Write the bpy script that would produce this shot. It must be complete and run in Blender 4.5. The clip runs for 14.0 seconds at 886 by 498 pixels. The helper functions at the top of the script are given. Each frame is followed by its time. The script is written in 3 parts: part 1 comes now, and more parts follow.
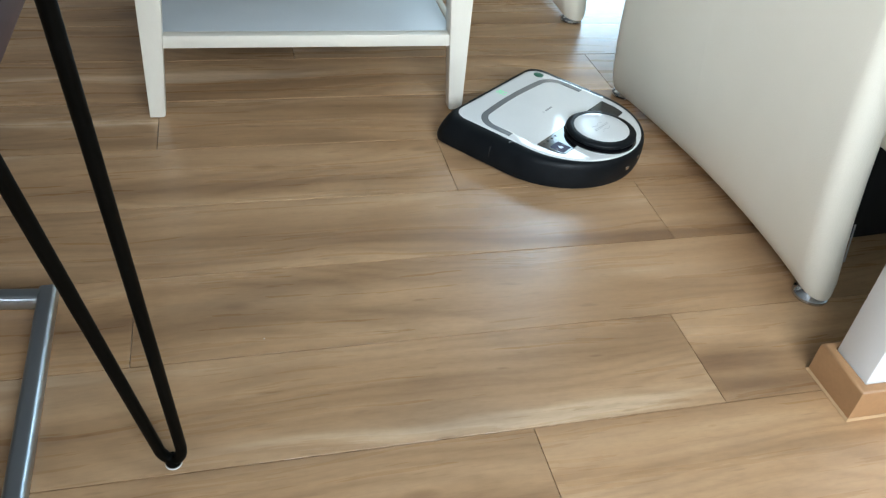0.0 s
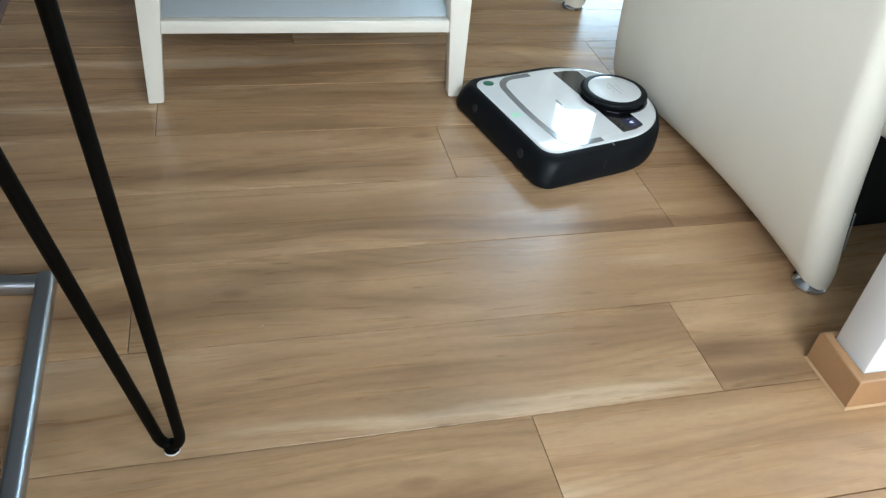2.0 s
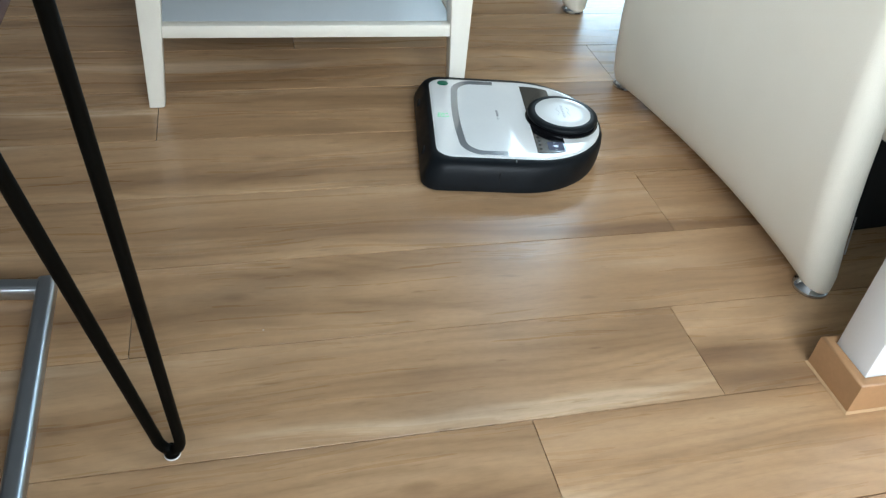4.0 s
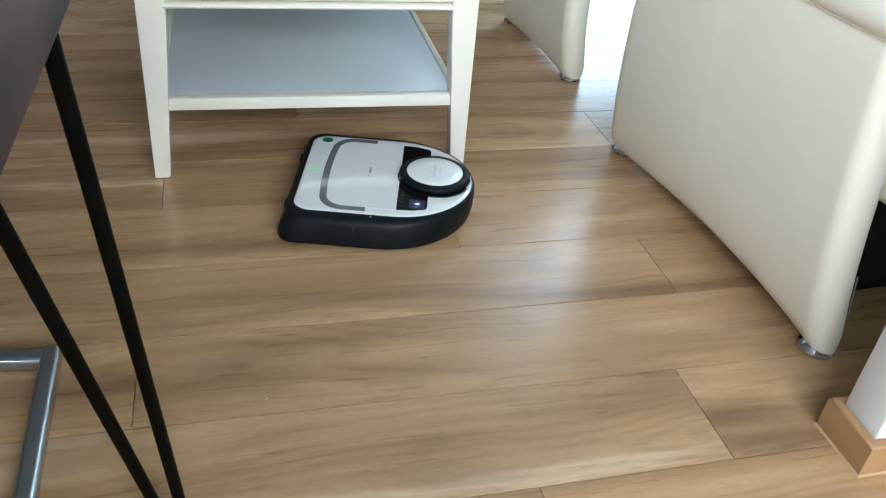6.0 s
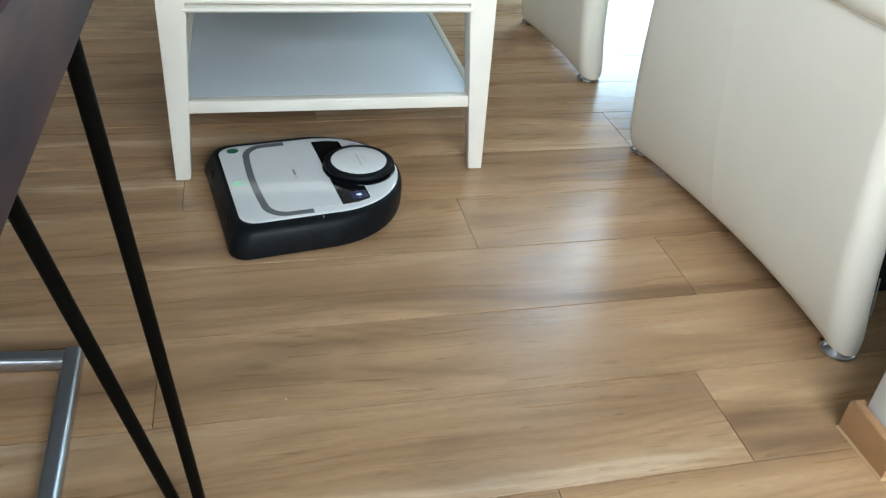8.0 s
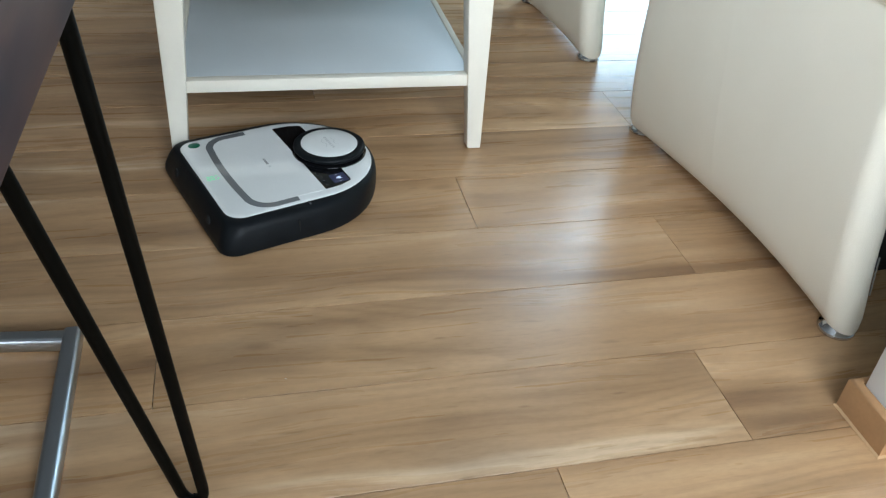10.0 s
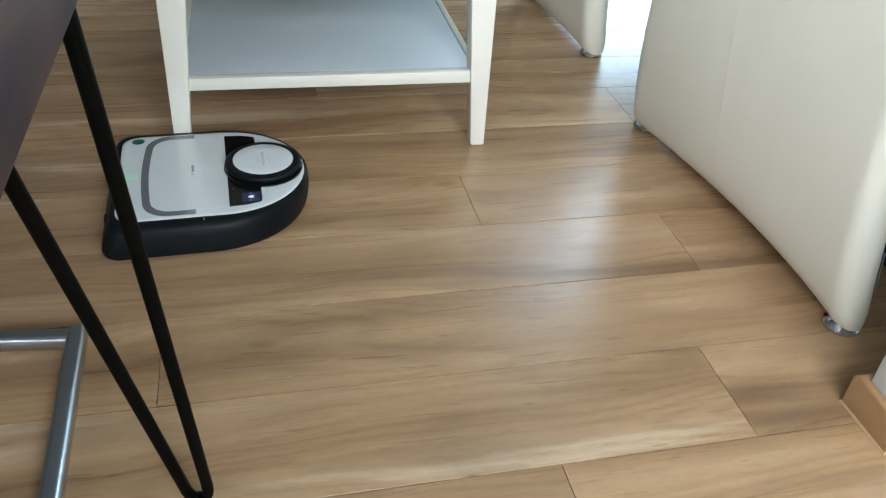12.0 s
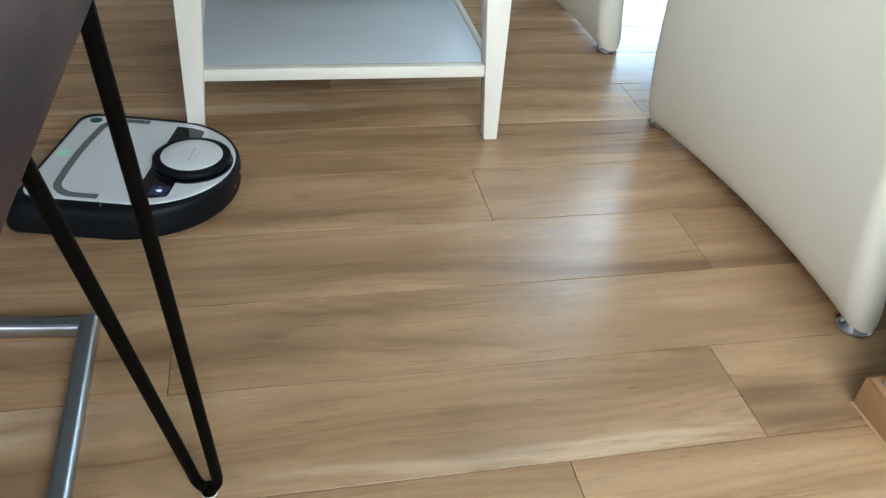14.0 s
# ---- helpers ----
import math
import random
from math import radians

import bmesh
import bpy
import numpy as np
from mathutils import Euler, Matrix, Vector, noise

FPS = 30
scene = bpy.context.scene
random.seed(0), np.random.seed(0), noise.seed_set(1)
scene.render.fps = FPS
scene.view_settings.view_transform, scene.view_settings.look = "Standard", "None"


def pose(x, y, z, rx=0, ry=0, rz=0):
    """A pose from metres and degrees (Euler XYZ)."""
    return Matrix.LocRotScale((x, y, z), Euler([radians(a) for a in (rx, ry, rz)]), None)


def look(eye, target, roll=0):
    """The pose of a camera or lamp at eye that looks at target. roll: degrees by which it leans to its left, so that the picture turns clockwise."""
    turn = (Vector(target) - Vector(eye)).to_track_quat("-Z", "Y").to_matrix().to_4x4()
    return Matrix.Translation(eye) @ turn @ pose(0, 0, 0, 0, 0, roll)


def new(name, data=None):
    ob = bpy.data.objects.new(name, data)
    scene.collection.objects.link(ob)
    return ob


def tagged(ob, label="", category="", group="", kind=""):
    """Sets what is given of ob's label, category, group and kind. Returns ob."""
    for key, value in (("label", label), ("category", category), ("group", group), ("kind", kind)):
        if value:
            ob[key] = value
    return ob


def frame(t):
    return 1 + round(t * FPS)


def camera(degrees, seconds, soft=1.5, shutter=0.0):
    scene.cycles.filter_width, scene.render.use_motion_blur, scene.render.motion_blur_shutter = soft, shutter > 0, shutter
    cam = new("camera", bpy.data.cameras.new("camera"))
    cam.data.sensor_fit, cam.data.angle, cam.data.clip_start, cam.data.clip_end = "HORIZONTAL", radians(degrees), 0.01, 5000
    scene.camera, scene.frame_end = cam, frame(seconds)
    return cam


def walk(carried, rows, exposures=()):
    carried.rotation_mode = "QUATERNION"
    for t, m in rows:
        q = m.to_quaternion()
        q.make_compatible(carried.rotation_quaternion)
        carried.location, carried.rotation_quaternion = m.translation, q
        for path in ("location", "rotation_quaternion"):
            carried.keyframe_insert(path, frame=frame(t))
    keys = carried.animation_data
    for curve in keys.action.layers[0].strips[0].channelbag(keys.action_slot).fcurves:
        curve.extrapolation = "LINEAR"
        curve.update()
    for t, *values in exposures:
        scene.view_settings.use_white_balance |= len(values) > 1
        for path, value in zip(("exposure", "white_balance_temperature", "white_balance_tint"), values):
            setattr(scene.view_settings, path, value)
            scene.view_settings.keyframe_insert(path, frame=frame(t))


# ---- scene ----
cam = camera(57.2, 14.0, soft=1.3)
PATH = [
    (0, (0.376, -0.436, 0.821), (0.845, 1.059, -0.422), 6.8),
    (0.5, (0.377, -0.436, 0.823), (0.844, 1.057, -0.423), 6.9),
    (1, (0.377, -0.434, 0.822), (0.85, 1.043, -0.44), 7.3),
    (1.5, (0.376, -0.434, 0.819), (0.85, 1.042, -0.444), 7.3),
    (2, (0.378, -0.435, 0.82), (0.845, 1.041, -0.447), 7.1),
    (2.5, (0.378, -0.435, 0.821), (0.839, 1.041, -0.448), 6.7),
    (4.8, (0.38, -0.434, 0.821), (0.857, 1.047, -0.434), 7.5),
    (5, (0.38, -0.434, 0.821), (0.87, 1.043, -0.436), 7.5),
    (5.5, (0.376, -0.436, 0.827), (0.858, 1.107, -0.351), 6.4),
    (6, (0.375, -0.437, 0.826), (0.847, 1.14, -0.31), 5.8),
    (6.5, (0.376, -0.441, 0.829), (0.834, 1.156, -0.284), 5.3),
    (7, (0.377, -0.443, 0.829), (0.821, 1.154, -0.291), 5.0),
    (7.5, (0.377, -0.44, 0.829), (0.814, 1.152, -0.301), 4.9),
    (8, (0.376, -0.439, 0.827), (0.803, 1.15, -0.309), 4.8),
    (8.5, (0.377, -0.44, 0.825), (0.805, 1.139, -0.326), 4.9),
    (8.7, (0.377, -0.44, 0.825), (0.805, 1.137, -0.333), 4.9),
    (11, (0.377, -0.437, 0.823), (0.8, 1.124, -0.353), 4.7),
    (11.5, (0.378, -0.438, 0.824), (0.798, 1.124, -0.353), 4.6),
    (12, (0.376, -0.436, 0.823), (0.794, 1.123, -0.358), 4.5),
    (12.5, (0.377, -0.437, 0.824), (0.794, 1.122, -0.357), 4.5),
    (13, (0.376, -0.437, 0.822), (0.792, 1.123, -0.359), 4.5),
    (13.5, (0.375, -0.437, 0.821), (0.78, 1.124, -0.361), 4.6),
    (14, (0.375, -0.435, 0.823), (0.766, 1.12, -0.371), 4.9),
]
walk(cam, [(t, look(eye, target, roll)) for t, eye, target, roll in PATH])

# ---- world, windows' light, exposure ----
world = bpy.data.worlds.new("sky")
scene.world = world
world.use_nodes = True
wn = world.node_tree
sky = wn.nodes.new("ShaderNodeTexSky")
sky.sky_type = "NISHITA"
sky.sun_disc = False
sky.sun_elevation, sky.sun_rotation = radians(42), radians(25)
wn.links.new(sky.outputs[0], wn.nodes["Background"].inputs[0])
wn.nodes["Background"].inputs[1].default_value = 0.12


def window_light(name, eye, target, w, h, watts, colour):
    d = bpy.data.lights.new(name, "AREA")
    d.shape, d.size, d.size_y, d.energy, d.color = "RECTANGLE", w, h, watts, colour
    ob = new(name, d)
    ob.matrix_basis = look(eye, target)
    return ob


# daylight in the openings: terrace door, and the wide window behind the camera
window_light("terrace_daylight", (2.51, 3.06, 1.15), (2.51, 0, 1.15), 1.58, 2.2, 116, (0.52, 0.79, 1.0))
window_light("rear_daylight", (-0.2, -1.77, 1.45), (-0.2, 0, 1.45), 3.3, 1.0, 270, (0.755, 0.885, 1.0))
scene.view_settings.exposure = 0.0


# ---- materials ----
def nodes_of(name):
    m = bpy.data.materials.new(name)
    m.use_nodes = True
    return m, m.node_tree, m.node_tree.nodes["Principled BSDF"]


def ramp(nt, src, stops):
    r = nt.nodes.new("ShaderNodeValToRGB")
    while len(r.color_ramp.elements) < len(stops):
        r.color_ramp.elements.new(0.5)
    for e, (p, c) in zip(r.color_ramp.elements, stops):
        e.position, e.color = p, (*c, 1)
    nt.links.new(src, r.inputs[0])
    return r.outputs[0]


def noise_tex(nt, vec, scale, detail=3.0, rough=0.5, dist=0.0):
    n = nt.nodes.new("ShaderNodeTexNoise")
    n.inputs["Scale"].default_value, n.inputs["Detail"].default_value = scale, detail
    n.inputs["Roughness"].default_value, n.inputs["Distortion"].default_value = rough, dist
    if vec is not None:
        nt.links.new(vec, n.inputs["Vector"])
    return n.outputs[0]


def mixed(nt, a, b, fac, blend="MIX"):
    m = nt.nodes.new("ShaderNodeMix")
    m.data_type, m.blend_type = "RGBA", blend
    for sock, v in ((m.inputs[0], fac), (m.inputs[6], a), (m.inputs[7], b)):
        if isinstance(v, bpy.types.NodeSocket):
            nt.links.new(v, sock)
        elif isinstance(v, tuple):
            sock.default_value = (*v, 1)
        else:
            sock.default_value = v
    return m.outputs[2]


def maths(nt, op, a, b):
    m = nt.nodes.new("ShaderNodeMath")
    m.operation = op
    for sock, v in zip(m.inputs, (a, b)):
        if isinstance(v, bpy.types.NodeSocket):
            nt.links.new(v, sock)
        else:
            sock.default_value = v
    return m.outputs[0]


def scaled(nt, vec, s, add=None):
    m = nt.nodes.new("ShaderNodeMapping")
    m.inputs["Scale"].default_value = s
    nt.links.new(vec, m.inputs["Vector"])
    if add is not None:
        nt.links.new(add, m.inputs["Location"])
    return m.outputs[0]


def bump(nt, bsdf, height, strength, dist):
    b = nt.nodes.new("ShaderNodeBump")
    b.inputs["Strength"].default_value, b.inputs["Distance"].default_value = strength, dist
    nt.links.new(height, b.inputs["Height"])
    nt.links.new(b.outputs[0], bsdf.inputs["Normal"])


def surface(name, colour, rough, metal=0.0, vary=0.08, scale=14.0, relief=0.1, depth=0.0005, fine=220.0, coat=0.0, spec=0.5):
    """A plain surface: its colour, a slow and a fine variation, and fine relief."""
    m, nt, b = nodes_of(name)
    tc = nt.nodes.new("ShaderNodeTexCoord").outputs["Object"]
    slow, quick = noise_tex(nt, tc, scale, 4), noise_tex(nt, tc, fine, 2)
    dark = tuple(c * (1 - vary) for c in colour)
    light = tuple(min(1, c * (1 + vary)) for c in colour)
    c = ramp(nt, slow, [(0.3, dark), (0.7, light)])
    c = mixed(nt, c, ramp(nt, quick, [(0.3, (1 - vary,) * 3), (0.7, (1.0, 1.0, 1.0))]), 0.6, "MULTIPLY")
    nt.links.new(c, b.inputs["Base Color"])
    r = ramp(nt, slow, [(0.3, (max(rough - 0.05, 0.02),) * 3), (0.7, (rough + 0.06,) * 3)])
    nt.links.new(r, b.inputs["Roughness"])
    b.inputs["Metallic"].default_value, b.inputs["Coat Weight"].default_value = metal, coat
    b.inputs["Coat Roughness"].default_value, b.inputs["Specular IOR Level"].default_value = 0.025, spec
    if relief:
        bump(nt, b, quick, relief, depth)
    return m


def glow(name, colour, strength):
    m, nt, b = nodes_of(name)
    b.inputs["Base Color"].default_value = (0.01, 0.01, 0.012, 1)
    b.inputs["Emission Color"].default_value, b.inputs["Emission Strength"].default_value = (*colour, 1), strength
    return m


def plank_wood():
    m, nt, b = nodes_of("plank_wood")
    tc = nt.nodes.new("ShaderNodeTexCoord").outputs["Object"]
    rnd = nt.nodes.new("ShaderNodeObjectInfo").outputs["Random"]
    off = nt.nodes.new("ShaderNodeCombineXYZ")
    nt.links.new(maths(nt, "MULTIPLY", rnd, 61.0), off.inputs[0])
    nt.links.new(maths(nt, "MULTIPLY", rnd, 173.0), off.inputs[1])
    warp = nt.nodes.new("ShaderNodeVectorMath")
    warp.operation = "ADD"
    nt.links.new(tc, warp.inputs[0])
    nt.links.new(off.outputs[0], warp.inputs[1])
    v = warp.outputs[0]
    # slow sideways drift of the grain
    drift = noise_tex(nt, scaled(nt, v, (1.7, 4.0, 1)), 1.0, 2)
    dv = nt.nodes.new("ShaderNodeCombineXYZ")
    nt.links.new(maths(nt, "MULTIPLY", maths(nt, "SUBTRACT", drift, 0.5), 0.085), dv.inputs[1])
    w2 = nt.nodes.new("ShaderNodeVectorMath")
    w2.operation = "ADD"
    nt.links.new(v, w2.inputs[0])
    nt.links.new(dv.outputs[0], w2.inputs[1])
    g = w2.outputs[0]
    bands = noise_tex(nt, scaled(nt, g, (0.9, 13.0, 1)), 1.0, 3, 0.45)
    streak = noise_tex(nt, scaled(nt, g, (2.2, 42.0, 1)), 1.0, 4, 0.6)
    pores = noise_tex(nt, scaled(nt, g, (22.0, 260.0, 1)), 1.0, 3, 0.6)
    cloud = noise_tex(nt, scaled(nt, v, (3.6, 9.0, 1)), 1.0, 3)
    col = ramp(nt, bands, [(0.28, (0.235, 0.130, 0.066)), (0.40, (0.374, 0.221, 0.112)), (0.52, (0.464, 0.284, 0.149)), (0.61, (0.504, 0.321, 0.178)), (0.67, (0.650, 0.462, 0.294))])
    col = mixed(nt, col, ramp(nt, streak, [(0.30, (0.74, 0.71, 0.68)), (0.48, (1.0, 1.0, 1.0)), (0.70, (1.20, 1.20, 1.19))]), 0.22, "MULTIPLY")
    col = mixed(nt, col, ramp(nt, pores, [(0.30, (0.70, 0.66, 0.62)), (0.48, (1.0, 1.0, 1.0)), (0.75, (1.06, 1.06, 1.05))]), 0.28, "MULTIPLY")
    col = mixed(nt, col, ramp(nt, cloud, [(0.33, (0.68, 0.67, 0.69)), (0.48, (1.0, 0.99, 0.98)), (0.70, (1.06, 1.05, 1.04))]), 0.55, "MULTIPLY")
    col = mixed(nt, col, ramp(nt, noise_tex(nt, scaled(nt, v, (55.0, 150.0, 1)), 1.0, 3, 0.6), [(0.35, (0.88, 0.87, 0.86)), (0.6, (1.05, 1.05, 1.05))]), 0.4, "MULTIPLY")
    # growth rings: contour lines of a slow field, wide apart in the heart of the plank
    field = noise_tex(nt, scaled(nt, g, (0.85, 5.5, 1)), 1.0, 1, 0.4)
    ring = maths(nt, "SINE", maths(nt, "MULTIPLY", field, 130.0), 0.0)
    ring = maths(nt, "MULTIPLY", maths(nt, "ADD", ring, 1.0), 0.5)
    col = mixed(nt, col, ramp(nt, ring, [(0.0, (0.84, 0.82, 0.80)), (0.45, (1.0, 1.0, 1.0)), (1.0, (1.05, 1.05, 1.05))]), 0.55, "MULTIPLY")
    # short dark flecks along the grain
    fleck = noise_tex(nt, scaled(nt, g, (13.0, 75.0, 1)), 1.0, 2, 0.5)
    col = mixed(nt, col, ramp(nt, fleck, [(0.25, (0.55, 0.50, 0.46)), (0.34, (1.0, 1.0, 1.0))]), 0.5, "MULTIPLY")
    # knots: small dark eyes, far apart
    vo = nt.nodes.new("ShaderNodeTexVoronoi")
    vo.inputs["Scale"].default_value = 1.0
    nt.links.new(scaled(nt, g, (3.1, 9.0, 1)), vo.inputs["Vector"])
    knot = ramp(nt, vo.outputs["Distance"], [(0.03, (0.45, 0.40, 0.36)), (0.10, (1.0, 1.0, 1.0))])
    col = mixed(nt, col, knot, 0.55, "MULTIPLY")
    # each plank a little lighter, darker or redder than the next
    tone = ramp(nt, rnd, [(0.0, (0.92, 0.91, 0.90)), (0.5, (1.0, 1.0, 1.0)), (1.0, (1.06, 1.04, 1.01))])
    col = mixed(nt, col, tone, 1.0, "MULTIPLY")
    nt.links.new(col, b.inputs["Base Color"])
    nt.links.new(ramp(nt, streak, [(0.3, (0.33,) * 3), (0.7, (0.25,) * 3)]), b.inputs["Roughness"])
    b.inputs["Specular IOR Level"].default_value = 0.5
    bump(nt, b, mixed(nt, pores, streak, 0.4), 0.12, 0.0006)
    return m


def slab_wood():
    m, nt, b = nodes_of("dark_slab_wood")
    tc = nt.nodes.new("ShaderNodeTexCoord").outputs["Object"]
    g = noise_tex(nt, scaled(nt, tc, (9, 4, 12)), 1.0, 3, 0.5, 0.6)
    f = noise_tex(nt, scaled(nt, tc, (240, 14, 200)), 1.0, 3)
    # bluish and orange patches paint blurred reflections and a warm highlight onto the wood
    c = ramp(nt, g, [(0.32, (0.020, 0.019, 0.027)), (0.46, (0.040, 0.024, 0.026)), (0.58, (0.085, 0.046, 0.036)), (0.70, (0.24, 0.12, 0.065))])
    c = mixed(nt, c, ramp(nt, f, [(0.3, (0.75, 0.75, 0.75)), (0.6, (1.0, 1.0, 1.0))]), 0.6, "MULTIPLY")
    nt.links.new(c, b.inputs["Base Color"])
    b.inputs["Roughness"].default_value, b.inputs["Specular IOR Level"].default_value = 0.5, 0.05
    bump(nt, b, g, 0.25, 0.004)
    return m


def leather():
    m, nt, b = nodes_of("cream_leather")
    tc = nt.nodes.new("ShaderNodeTexCoord").outputs["Object"]
    slow = noise_tex(nt, tc, 3.5, 4)
    c = ramp(nt, slow, [(0.3, (0.765, 0.705, 0.590)), (0.7, (0.810, 0.752, 0.635))])
    vo = nt.nodes.new("ShaderNodeTexVoronoi")
    vo.inputs["Scale"].default_value = 420
    nt.links.new(tc, vo.inputs["Vector"])
    soft = noise_tex(nt, tc, 22, 3)
    nt.links.new(c, b.inputs["Base Color"])
    nt.links.new(ramp(nt, soft, [(0.3, (0.50,) * 3), (0.7, (0.62,) * 3)]), b.inputs["Roughness"])
    h = mixed(nt, vo.outputs["Distance"], soft, 0.35)
    h = mixed(nt, h, noise_tex(nt, tc, 7, 2), 0.5)
    bump(nt, b, h, 0.16, 0.003)
    return m


WOOD, SLAB, LEATHER = plank_wood(), slab_wood(), leather()
UNDERLAY = surface("dark_underlay", (0.05, 0.035, 0.025), 0.9)
PAINT = surface("wall_paint", (0.80, 0.80, 0.79), 0.85, vary=0.025, scale=3, fine=380, relief=0.25)
# unseen ceiling, darkened to grey so that it fills the room less
CEILING = surface("low_bounce_ceiling", (0.19, 0.19, 0.187), 0.9, vary=0.02, scale=2, relief=0.2)
# dark taupe for unseen walls, chosen to weaken bounce and floor reflections
LOW_BOUNCE_WALL = surface("low_bounce_wall", (0.085, 0.078, 0.072), 0.85, vary=0.03, scale=3, fine=380, relief=0.25)
SKIRTING = surface("beech_skirting", (0.375, 0.200, 0.092), 0.45, vary=0.12, scale=9, fine=160)
LACQUER = surface("cream_lacquer", (0.735, 0.690, 0.595), 0.33, vary=0.03, scale=9, relief=0.04)
# white panel; the daylight's cool tint is painted into its base colour
SHELF = surface("daylight_tinted_shelf", (0.50, 0.535, 0.55), 0.40, vary=0.03, scale=7, relief=0.03)
STEEL = surface("brushed_steel", (0.44, 0.465, 0.49), 0.30, metal=1.0, vary=0.015, scale=2, relief=0.0)
CHROME = surface("chrome", (0.58, 0.58, 0.585), 0.12, metal=1.0, vary=0.04, relief=0.0)
BLACK_METAL = surface("black_coated_steel", (0.0022, 0.0022, 0.0018), 0.5, vary=0.25, scale=40, relief=0.1, spec=0.05)
FELT = surface("white_plastic_glide", (0.70, 0.69, 0.66), 0.5, vary=0.06)
BLACK_PLASTIC = surface("black_plastic", (0.006, 0.0075, 0.009), 0.45, vary=0.2, scale=25, relief=0.1, spec=0.14)
BLACK_GLOSS = surface("black_glossy_plastic", (0.006, 0.006, 0.007), 0.07, vary=0.1, relief=0.0, coat=0.3)
WHITE_PLASTIC = surface("white_glossy_plastic", (0.74, 0.75, 0.74), 0.09, vary=0.02, relief=0.0, coat=0.6)
GREY_PLASTIC = surface("silver_grey_plastic", (0.20, 0.21, 0.22), 0.14, metal=0.25, vary=0.05, relief=0.0, coat=1.0)
GREEN = surface("green_button", (0.008, 0.13, 0.075), 0.3, vary=0.05, relief=0.0)
PRINT = surface("grey_print", (0.42, 0.43, 0.43), 0.5, relief=0.0)
DARK_PRINT = surface("dark_print", (0.24, 0.24, 0.24), 0.5, relief=0.0)
PALE_PRINT = surface("pale_print", (0.50, 0.51, 0.51), 0.5, relief=0.0)
DEEP_BLACK = surface("deep_black", (0.008, 0.008, 0.008), 0.95, vary=0.2, relief=0.3)
SCUFF = surface("grey_scuff", (0.46, 0.46, 0.47), 0.7, vary=0.2, scale=60)
LED = glow("green_led", (0.10, 1.0, 0.42), 0.85)
SCREEN = glow("blue_screen", (0.06, 0.09, 0.40), 0.12)
ICON = glow("white_icon", (0.62, 0.76, 1.0), 1.1)
GLASS, glass_nt, glass_b = nodes_of("window_glass")
glass_b.inputs["Transmission Weight"].default_value, glass_b.inputs["Roughness"].default_value = 1.0, 0.0
LOW_BOUNCE_BROWN = surface("low_bounce_brown", (0.10, 0.065, 0.042), 0.8, vary=0.15)
RUBBER = surface("dark_rubber", (0.02, 0.02, 0.02), 0.8)


# ---- mesh helpers ----
def part(name, bm, material, parent=None, label="", sharp=35):
    me = bpy.data.meshes.new(name)
    bmesh.ops.recalc_face_normals(bm, faces=bm.faces[:])
    bm.to_mesh(me)
    bm.free()
    me.materials.append(material)
    me.shade_smooth()
    me.set_sharp_from_angle(angle=radians(sharp))
    ob = new(name, me)
    ob.parent = parent
    if label:
        tagged(ob, label)
    return ob


def box(x0, x1, y0, y1, z0, z1, bevel=0.0, seg=2, bm=None):
    bm = bm or bmesh.new()
    made = bmesh.ops.create_cube(bm, size=1, matrix=Matrix.Translation(((x0 + x1) / 2, (y0 + y1) / 2, (z0 + z1) / 2)) @ Matrix.Diagonal((x1 - x0, y1 - y0, z1 - z0, 1)))
    if bevel:
        edges = {e for v in made["verts"] for e in v.link_edges}
        bmesh.ops.bevel(bm, geom=list(edges), offset=bevel, segments=seg, profile=0.5, affect="EDGES")
    return bm


def loft(rings, bm=None, cap=True, close=False):
    bm = bm or bmesh.new()
    vs = [[bm.verts.new(p) for p in r] for r in rings]
    n = len(vs[0])
    pairs = list(zip(vs, vs[1:])) + ([(vs[-1], vs[0])] if close else [])
    for a, b in pairs:
        for i in range(n):
            bm.faces.new((a[i], a[(i + 1) % n], b[(i + 1) % n], b[i]))
    if cap and not close:
        bm.faces.new(vs[0][::-1])
        bm.faces.new(vs[-1])
    return bm


def tube(points, radius, sides=12, bm=None):
    """A round rod along points."""
    pts = [Vector(p) for p in points]
    rings, side = [], None
    for i, p in enumerate(pts):
        d = (pts[min(i + 1, len(pts) - 1)] - pts[max(i - 1, 0)]).normalized()
        if side is None:
            side = d.orthogonal().normalized()
        side = (side - d * side.dot(d)).normalized()
        up = d.cross(side)
        rings.append([p + radius * (math.cos(2 * math.pi * k / sides) * side + math.sin(2 * math.pi * k / sides) * up) for k in range(sides)])
    return loft(rings, bm)


def lathe(profile, cx=0.0, cy=0.0, n=40, bm=None):
    """Turn (radius, height) pairs about an upright axis."""
    return loft([[(cx + r * math.cos(2 * math.pi * k / n), cy + r * math.sin(2 * math.pi * k / n), z) for k in range(n)] for r, z in profile], bm)


def plate(outline, z0, z1, bm=None):
    return loft([[(x, y, z0) for x, y in outline], [(x, y, z1) for x, y in outline]], bm)


def rounded(w, h, r, n=5, cx=0.0, cy=0.0):
    out = []
    for sx, sy, a in ((1, 1, 0), (-1, 1, 90), (-1, -1, 180), (1, -1, 270)):
        for k in range(n + 1):
            t = radians(a + 90 * k / n)
            out.append((cx + sx * (w / 2 - r) + r * math.cos(t), cy + sy * (h / 2 - r) + r * math.sin(t)))
    return out


def empty(name, m, label, category, group=""):
    ob = new(name)
    ob.matrix_basis = m
    return tagged(ob, label, category, group)


# ---- the room ----
X0, X1, Y0, Y1, TOP = -2.8, 3.4, -1.75, 3.0, 2.5
